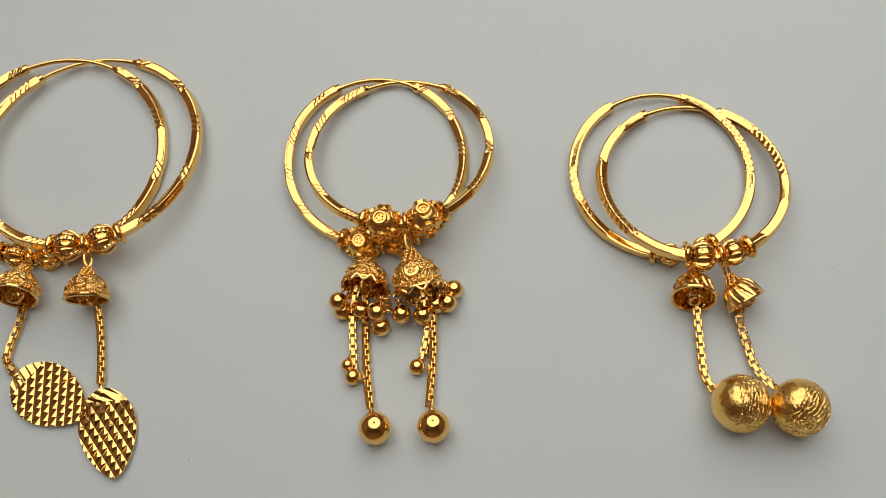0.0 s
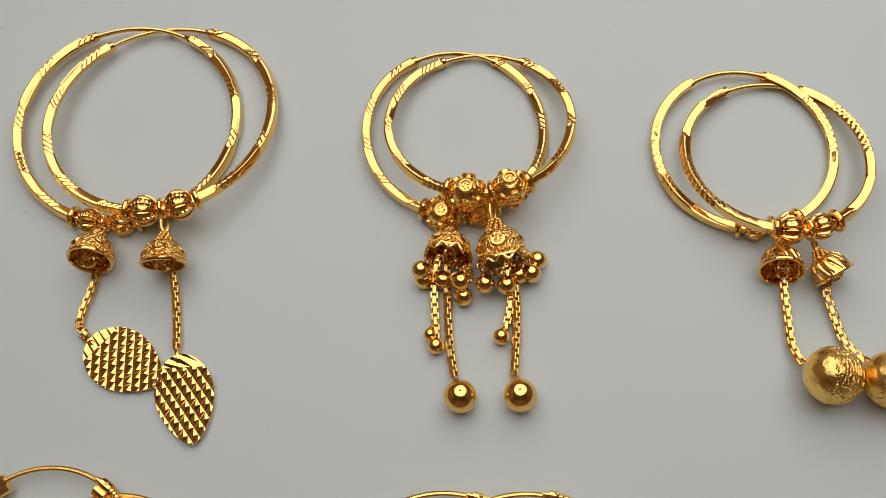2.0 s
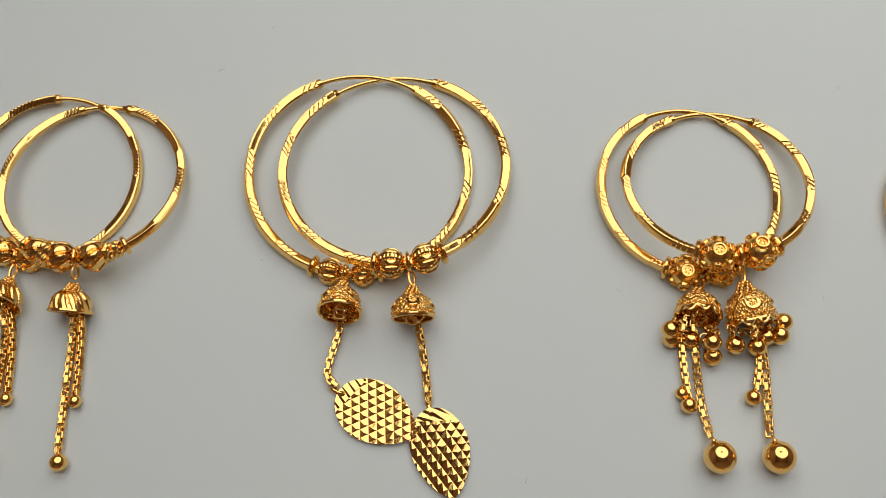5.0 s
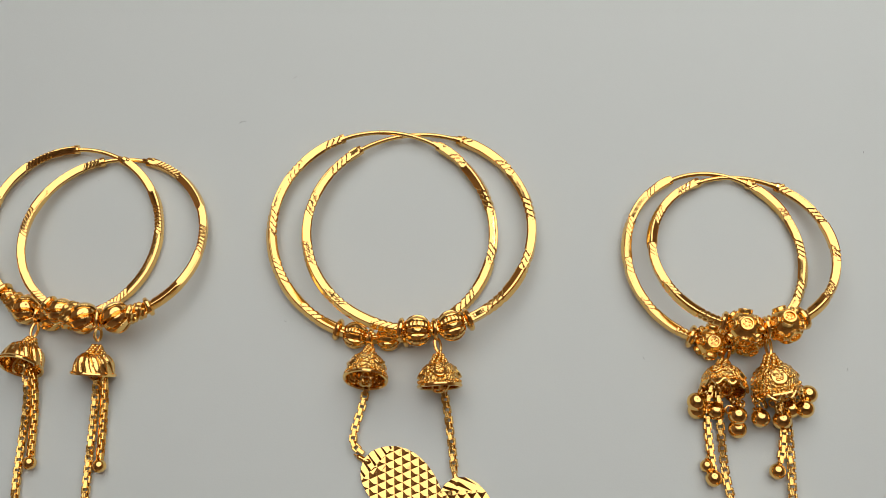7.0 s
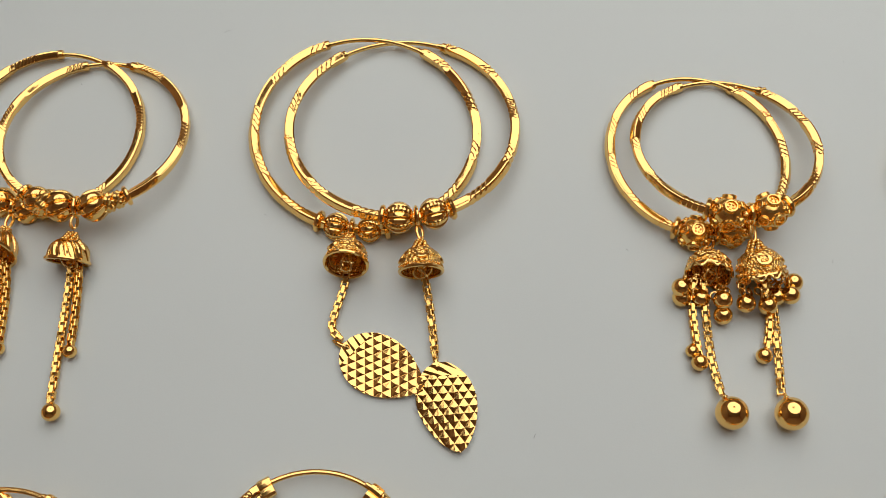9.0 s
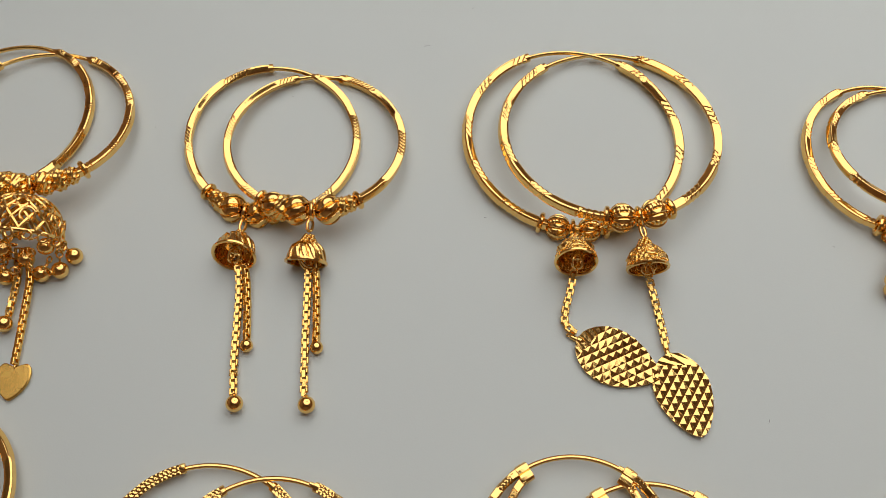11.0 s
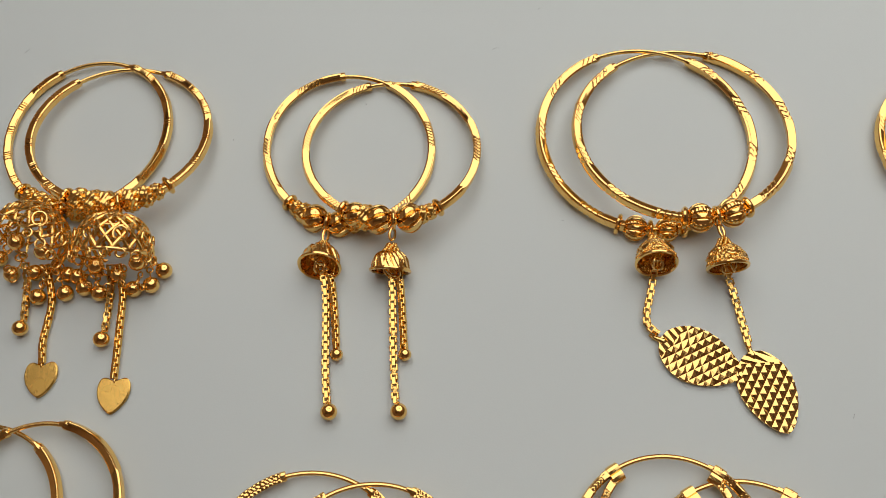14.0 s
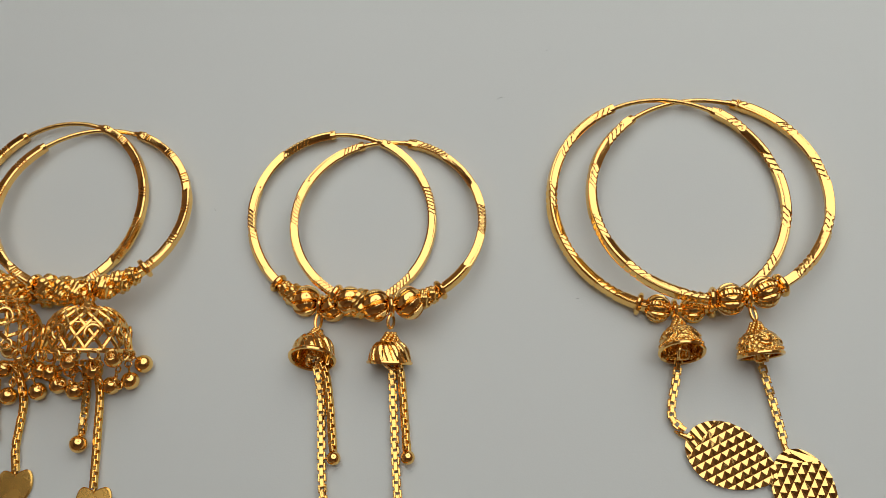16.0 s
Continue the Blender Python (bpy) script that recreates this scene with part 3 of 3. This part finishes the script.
# ---- pair with leaf plates ----
LEAF_PAIR = "pair of hoops with leaf pendants"
e, h = start_earring((-5.92, 31.55, 1.01), 12.62, 0.007, -0.022, 114.0, 57.0, 0.6, "diagonal", 1, "large gold hoop earring with diamond-cut leaf pendant on white sheet", LEAF_PAIR, 1.036, -0.63)
string_beads(e, h, [(257.8, 1.28), (274.4, 1.22)], [248.5, 282.6], "banded", 1.1, 1.22)
hang(e, h, 265.7, (-6.89, 17.36, 2.20))
bell(e, (-6.89, 17.11, 2.20), (-7.06, 13.66, 3.10), 2.27, "granulated", 0.4)
chain(e, [(-7.08, 14.12, 2.10), (-7.26, 12.83, 1.00), (-7.67, 11.15, 0.60), (-8.37, 8.84, 0.50), (-8.46, 7.13, 0.60), (-7.65, 6.32, 0.60)])
leaf(e, (-7.35, 5.45, 0.35), (1.15, 0.70, 0.35), 3.25, 3.3, 0.92, 1)

e, h = start_earring((-1.54, 31.50, 2.10), 12.66, -0.108, -0.030, 126.0, 67.0, 0.6, "diagonal", 2, "large gold hoop earring with leaf pendant, lying over its mate", LEAF_PAIR, 1.024, 0.05)
string_beads(e, h, [(270.0, 1.39), (287.2, 1.39)], [261.7, 296.0], "banded", 1.15, 1.25)
hang(e, h, 278.6, (0.93, 16.43, 3.10))
bell(e, (0.83, 16.13, 3.10), (0.94, 12.89, 2.80), 2.27, "granulated", 1.1)
chain(e, [(1.02, 13.70, 2.00), (1.34, 12.51, 1.00), (1.78, 9.93, 0.60), (2.20, 6.62, 0.50), (2.41, 4.41, 0.60)], turn0=0.3)
leaf(e, (2.52, 3.55, 0.40), (5.10, -5.85, 0.35), 3.05, 3.1, 2.32, 2)

# ---- pair with knobbed beads and small balls ----
BALL_PAIR = "pair of hoops with ball tassels"
A, M = (31.45, 15.45, 2.10), (31.12, 12.53, 2.60)
e, h = start_earring((31.92, 27.98, 0.94), 9.80, -0.019, -0.028, 116.0, 60.0, 0.54, "diagonal", 3, "gold hoop earring with knobbed beads and ball tassel on white sheet", BALL_PAIR, 1.052, -1.22)
string_beads(e, h, [(262.0, 1.75), (284.2, 1.57)], [250.0, 294.0], "knobbed", 1.15)
hang(e, h, 274.5, A)
bell(e, A, M, 2.3, "granulated", 0.2)
for c in ((28.21, 11.13, 2.10), (28.44, 10.47, 0.95), (32.33, 9.61, 2.30), (32.51, 8.41, 1.00), (30.40, 10.32, 1.00)):
    dangle(e, c, 1.0, nearest_rim(A, M, 2.3, c))
loop_tangle(e, (31.17, 11.19, 1.00), 2.2, 24, 1)
chain(e, [(30.19, 13.24, 1.30), (29.68, 11.56, 1.00), (29.45, 8.80, 0.60), (29.56, 5.30, 0.50), (29.57, 4.30, 0.70)])
chain(e, [(30.99, 13.24, 1.30), (30.87, 11.46, 1.00), (30.84, 7.50, 0.60), (30.96, 3.61, 0.50), (31.38, 0.21, 0.90)], turn0=0.4)
end_ball(e, (29.57, 3.31, 0.88), 0.87, (29.56, 5.30, 0.50))
end_ball(e, (28.97, 4.61, 0.70), 0.68, (29.45, 6.41, 0.50))
end_ball(e, (32.00, -2.19, 1.68), 1.66, (31.28, 0.91, 1.00))

A, M = (36.02, 15.64, 3.50), (36.71, 12.22, 2.30)
e, h = start_earring((34.78, 28.10, 2.52), 9.74, -0.193, -0.000, 115.0, 57.0, 0.54, "diagonal", 4, "gold hoop earring with knobbed beads, lying over its mate", BALL_PAIR, 1.034, -0.45)
string_beads(e, h, [(261.8, 1.8), (287.9, 1.8)], [249.2, 299.3], "knobbed", 1.15)
hang(e, h, 275.5, A)
bell(e, A, M, 2.45, "granulated", 1.3)
for c in ((34.82, 9.41, 1.80), (37.02, 9.15, 1.80), (39.60, 10.41, 1.60), (40.29, 12.02, 1.10), (38.29, 10.51, 1.00)):
    dangle(e, c, 1.0, nearest_rim(A, M, 2.45, c))
loop_tangle(e, (37.13, 11.09, 1.00), 2.5, 24, 2)
chain(e, [(36.90, 12.22, 1.50), (37.24, 10.28, 1.00), (37.40, 8.10, 0.60), (36.81, 5.21, 0.50)])
chain(e, [(37.40, 12.22, 1.50), (37.84, 10.09, 1.00), (37.89, 6.10, 0.60), (37.43, 0.21, 0.80)], turn0=0.5)
end_ball(e, (36.22, 4.00, 0.85), 0.84, (36.81, 5.60, 0.50))
end_ball(e, (37.85, -2.28, 1.68), 1.66, (37.53, 0.81, 1.00))

# ---- pair with large scratch-cut balls ----
def chipped_ball(parent, c, r, towards, smooth_side):
    """A hollow ball, one side left smooth, the rest hammered into small slanting chips."""
    b = parent.location / MM
    c, d = Vector(c) - b, (Vector(towards) - Vector(c)).normalized()
    smooth_side = Vector(smooth_side).normalized()
    across = smooth_side.cross(Vector((0.3, 0.2, 1))).normalized()
    bm = bmesh.new()
    turn = axes(d)
    rings = []
    for i in range(121):
        lat = math.pi * (0.004 + 0.992 * i / 120)
        ring = []
        for j in range(220):
            a = TAU * j / 220
            n = turn @ Vector((math.sin(lat) * math.cos(a), math.sin(lat) * math.sin(a), -math.cos(lat)))
            cut = min(1.0, max(0.0, (0.55 - n.dot(smooth_side)) * 5))
            q = n * r * 3.0 - across * n.dot(across) * r * 1.8
            near, sites = noise.voronoi(q)
            tilt = (q - sites[0]).dot(smooth_side) * 0.5 + (q - sites[0]).dot(across) * 0.3 * noise.noise(sites[0] * 3)
            ring.append(bm.verts.new(c + n * (r * (1 - 0.012 * cut) + cut * (0.15 * tilt + 0.04 * noise.noise(q * 3.1)))))
        rings.append(ring)
    stitch(bm, rings)
    bm.faces.new(rings[0])
    bm.faces.new(rings[-1])
    ball = part("large_ball", bm, gold_brushed, parent, "large gold ball with scratch-cut texture", sharp=25)
    wire_loop(ball, c + d * (r + 0.18), d.cross(Vector((0, 0, 1))), 0.3, 0.12)
    return ball


BIG_BALL_PAIR = "pair of hoops with large balls"
e, h = start_earring((62.86, 23.90, 0.81), 9.17, 0.007, -0.017, 121.0, 68.0, 0.56, "scales", 5, "gold hoop earring with large scratch-textured ball on white sheet", BIG_BALL_PAIR, 1.035, -1.03)
string_beads(e, h, [(269.2, 1.1), (291.0, 1.05)], [258.9, 298.0], "ribbed", 0.95)
hang(e, h, 280.6, (64.99, 12.32, 1.70))
bell(e, (64.79, 12.12, 1.60), (64.36, 9.15, 2.45), 2.15, "swirl", 0.6)
chain(e, [(64.67, 9.22, 1.30), (64.69, 8.03, 1.00), (64.68, 4.85, 0.60), (64.65, 1.97, 0.70), (65.20, 0.23, 1.00)])
chipped_ball(e, (67.39, -1.75, 2.86), 2.76, (64.70, 0.21, 1.90), (-1, 0.1, 0.25))

e, h = start_earring((65.77, 22.26, 2.18), 9.17, -0.158, -0.011, 116.0, 63.0, 0.56, "scales", 6, "gold hoop earring with textured ball, lying over its mate", BIG_BALL_PAIR, 1.046, -0.94)
string_beads(e, h, [(268.2, 1.33), (286.7, 1.22)], [259.6, 296.6], "ribbed", 1.1)
hang(e, h, 278.9, (68.07, 11.09, 2.40))
bell(e, (68.07, 11.09, 2.40), (69.45, 8.59, 2.00), 1.95, "swirl", 1.6)
chain(e, [(69.36, 9.20, 1.30), (68.80, 7.17, 1.00), (69.23, 4.63, 0.60), (69.70, 2.24, 0.70), (70.88, 0.20, 1.10)], turn0=0.3)
chipped_ball(e, (72.72, -2.36, 2.82), 2.72, (70.68, 0.39, 1.90), (-0.7, 0.6, 0.25))

# ---- pair with plain bells and double tassels ----
TASSEL_PAIR = "pair of hoops with bell tassels"
e, h = start_earring((-42.79, 32.29, 0.79), 10.26, 0.002, -0.010, 96.0, 59.0, 0.54, "fine", 7, "gold hoop earring with spiral bell and two box chains", TASSEL_PAIR, 1.052, -1.08)
string_beads(e, h, [(232.1, 0.85), (238.5, 1.1), (247.4, 1.48), (264.4, 1.38), (273.9, 0.99), (280.3, 0.75)], [225.7], ("flower", "flower", "swirl", "swirl", "flower", "flower"), 0.95, 1.2)
hang(e, h, 256.4, (-45.52, 19.16, 1.20))
bell(e, (-45.53, 18.86, 1.30), (-45.88, 15.67, 2.25), 2.4, "swirl", 0.3)
chain(e, [(-45.83, 15.64, 1.20), (-45.55, 14.47, 1.00), (-45.25, 11.51, 0.60), (-45.19, 4.04, 0.50), (-44.91, -0.03, 0.70)])
chain(e, [(-45.24, 15.65, 1.20), (-44.62, 14.04, 1.00), (-44.27, 10.71, 0.60), (-43.99, 6.34, 0.60)], turn0=0.5)
end_ball(e, (-44.63, -1.43, 0.97), 0.95, (-44.92, 0.57, 0.80))
end_ball(e, (-43.91, 5.23, 0.76), 0.74, (-44.09, 6.73, 0.60))

e, h = start_earring((-37.37, 31.12, 2.00), 10.52, -0.131, -0.030, 107.0, 73.0, 0.54, "fine", 8, "gold hoop earring with spiral bell, lying over its mate", TASSEL_PAIR, 1.012, -0.69)
string_beads(e, h, [(246.2, 1.28), (253.3, 1.39), (262.0, 1.51), (281.7, 1.51), (290.3, 0.99), (296.0, 0.87)], [237.0, 301.6], ("swirl", "flower", "swirl", "swirl", "flower", "flower"), 0.95, 1.2)
hang(e, h, 271.6, (-37.33, 18.31, 2.60))
bell(e, (-37.33, 17.71, 2.60), (-37.62, 14.79, 1.90), 2.3, "swirl", 1.9)
chain(e, [(-37.60, 15.61, 1.50), (-37.47, 13.86, 1.00), (-37.47, 10.36, 0.60), (-37.40, 3.68, 0.50), (-37.24, -0.42, 0.70)])
chain(e, [(-37.10, 15.61, 1.50), (-36.57, 13.77, 1.00), (-36.38, 10.27, 0.60), (-36.21, 5.87, 0.60)], turn0=0.6)
end_ball(e, (-36.87, -1.72, 0.97), 0.95, (-37.14, 0.28, 0.80))
end_ball(e, (-36.12, 4.87, 0.76), 0.74, (-36.21, 6.38, 0.60))

# ---- pair with openwork domes and hearts ----
DOME_PAIR = "pair of hoops with openwork domes"
A, M = (-78.33, 23.79, 2.90), (-80.61, 19.68, 3.90)
e, h = start_earring((-76.50, 36.37, 0.81), 10.32, 0.002, 0.015, 118.0, 61.0, 0.56, "bars", 9, "gold hoop earring with openwork dome and heart on white sheet", DOME_PAIR, 1.056, 1.22)
string_beads(e, h, [(235.6, 1.1), (243.0, 1.2), (252.0, 1.35), (270.0, 1.35), (279.0, 1.3)], [227.2], "flower", 1.0, 1.28)
hang(e, h, 261.5, A)
lattice_dome(e, A, M, 4.5, 1)
loop_tangle(e, (-80.08, 17.14, 2.00), 3.6, 18, 4)
for c in ((-86.47, 20.88, 1.00), (-83.31, 17.06, 0.95), (-79.67, 13.94, 0.95), (-76.40, 14.25, 0.95), (-81.41, 19.46, 4.70), (-78.03, 18.10, 4.70), (-80.25, 16.95, 1.30), (-85.14, 19.19, 1.00), (-76.28, 16.58, 1.10)):
    dangle(e, c, 1.0, nearest_rim(A, M, 4.1, c))
chain(e, [(-81.24, 17.63, 1.90), (-81.14, 15.35, 1.00), (-81.11, 11.48, 0.60)])
chain(e, [(-78.72, 17.25, 1.90), (-78.06, 14.38, 1.00), (-78.04, 12.37, 0.60), (-78.43, 8.64, 0.50), (-78.20, 6.15, 0.50)], turn0=0.4)
end_ball(e, (-81.22, 10.10, 0.96), 0.94, (-81.11, 11.87, 0.60))
heart(e, (-78.15, 3.95, 0.35), 3.9, (0.0, -1.0, 0))

A, M = (-69.85, 22.45, 4.70), (-70.13, 17.68, 3.60)
e, h = start_earring((-71.80, 35.27, 2.18), 10.77, -0.134, -0.034, 129.0, 62.0, 0.56, "bars", 10, "gold hoop earring with openwork dome, lying over its mate", DOME_PAIR, 1.045, -0.26)
string_beads(e, h, [(252.2, 1.3), (262.1, 1.36), (271.0, 1.3), (286.1, 1.2), (295.0, 1.1), (302.7, 0.87)], [242.9, 310.8], "flower", 1.0, 1.28)
hang(e, h, 279.0, A)
lattice_dome(e, A, M, 4.5, 2)
loop_tangle(e, (-69.99, 16.22, 2.00), 3.6, 18, 5)
for c in ((-64.77, 16.59, 0.95), (-66.14, 14.80, 0.95), (-68.19, 14.40, 0.95), (-72.25, 14.08, 0.95), (-74.18, 14.85, 0.95), (-75.02, 16.19, 1.30), (-67.29, 16.82, 3.10), (-70.07, 16.02, 1.50), (-72.44, 16.89, 2.50)):
    dangle(e, c, 1.0, nearest_rim(A, M, 4.15, c))
chain(e, [(-70.78, 16.70, 2.30), (-70.89, 14.03, 1.00), (-71.21, 9.55, 0.60)])
chain(e, [(-69.80, 16.71, 2.30), (-69.44, 13.84, 1.00), (-69.47, 8.77, 0.60), (-69.50, 3.95, 0.50)], turn0=0.4)
end_ball(e, (-71.33, 8.26, 0.98), 0.96, (-71.11, 9.95, 0.70))
heart(e, (-69.45, 1.70, 0.35), 3.9, (-0.05, -1.0, 0))


# ---- second row: plainer hoops ----
def plain_hoop(c, r, slope, lean, a_left, a_right, style, seed, label, group, half=0.55):
    return start_earring(c, r, slope, lean, a_left, a_right, half, style, seed, label, group)


def double_hoop(c, r, slope, lean, a_left, a_right, seed, label, group):
    """Two engraved tubes that part below the collars where one wire closes them."""
    e, h = start_earring(c, r, slope, lean, a_left, a_right, 0.5, "chevrons", seed, label, group)
    hoop_tube(e, h, a_left, a_right + 360, 0.5, "chevrons", seed + 1, pinch=lambda f: -0.75 - 1.9 * min(1, math.sin(math.pi * f) * 2.2), name="inner_tube", dn=1.0)
    for deg in (a_left + 1.2, a_right - 1.2):
        bm = bmesh.new()
        turn = axes(h.along(deg), h.n)
        for k in (0, -0.8):
            add_revolve(bm, h.at(deg, k), turn, [(0.4, -0.7), (0.62, -0.65), (0.66, 0), (0.62, 0.65), (0.4, 0.7)], 12)
        part("joint", bm, gold, e, sharp=20)
    return e


DOUBLE_PAIR = "pair of double-tube hoops"
double_hoop((-9.16, -17.70, 1.40), 9.9, -0.02, 0.0, 119.0, 53.8, 11, "gold hoop earring of two engraved tubes on white sheet", DOUBLE_PAIR)
double_hoop((-1.93, -20.51, 2.20), 9.9, -0.11, 0.02, 116.6, 56.7, 13, "gold double-tube hoop earring, lying over its mate", DOUBLE_PAIR)
STUD_PAIR = "pair of textured hoops"
plain_hoop((-46.70, -19.02, 0.90), 11.0, 0.0, 0.0, 105.3, 49.8, "studs", 15, "gold hoop earring with grainy textured tube on white sheet", STUD_PAIR, 0.6)
plain_hoop((-39.92, -20.01, 1.80), 10.5, -0.06, 0.0, 119.7, 62.5, "studs", 16, "gold hoop earring with textured tube, lying over its mate", STUD_PAIR, 0.6)
PLAIN_PAIR = "pair of plain polished hoops"
plain_hoop((29.89, -22.00, 0.90), 10.7, 0.0, 0.0, 128.0, 70.8, "fine", 17, "polished gold hoop earring with few cuts on white sheet", PLAIN_PAIR)
plain_hoop((37.75, -22.51, 1.80), 10.9, -0.06, 0.0, 117.2, 74.9, "fine", 18, "polished gold hoop earring, lying over its mate", PLAIN_PAIR)
WAVE_PAIR = "pair of wavy cut hoops"
plain_hoop((-83.56, -11.00, 0.90), 9.6, 0.0, 0.0, 110.4, 44.2, "plain", 19, "gold hoop earring with wavy cuts on white sheet", WAVE_PAIR)
plain_hoop((-76.44, -11.04, 1.80), 9.6, -0.06, 0.0, 116.8, 73.3, "plain", 20, "gold hoop earring with wavy cuts, lying over its mate", WAVE_PAIR)


# ---- lint on the sheet ----
def lint(x, y, size, turn, bend):
    e = thing("lint_fibre", x, y, "tiny grey lint fibre lying on the white sheet", "lint", "lint on the sheet")
    bm = bmesh.new()
    d, s = Vector((math.cos(turn), math.sin(turn), 0)), Vector((-math.sin(turn), math.cos(turn), 0))
    add_sweep(bm, spline([-d * size + Vector((0, 0, 0.03)), s * bend * size + Vector((0, 0, 0.1)), d * size + Vector((0, 0, 0.03))], 8), 0.018, 5)
    part("fibre", bm, fibre_grey, e)


for k, (x, y, size) in enumerate(((12.5, -4.1, 0.4), (-16.9, 21.1, 0.22), (45.2, 14.9, 0.25), (78.9, 12.2, 0.3), (50.7, 40.9, 0.15), (-23.7, 46.6, 0.6), (-57.8, 34.8, 0.2), (-17.5, 52.8, 0.3), (23.3, 16.4, 0.25), (-87.0, 50.5, 0.6), (-40.8, 39.1, 0.15))):
    lint(x, y, size * 0.7, 1.7 * k + 1.2, 0.5 * unit_noise(k, 3))
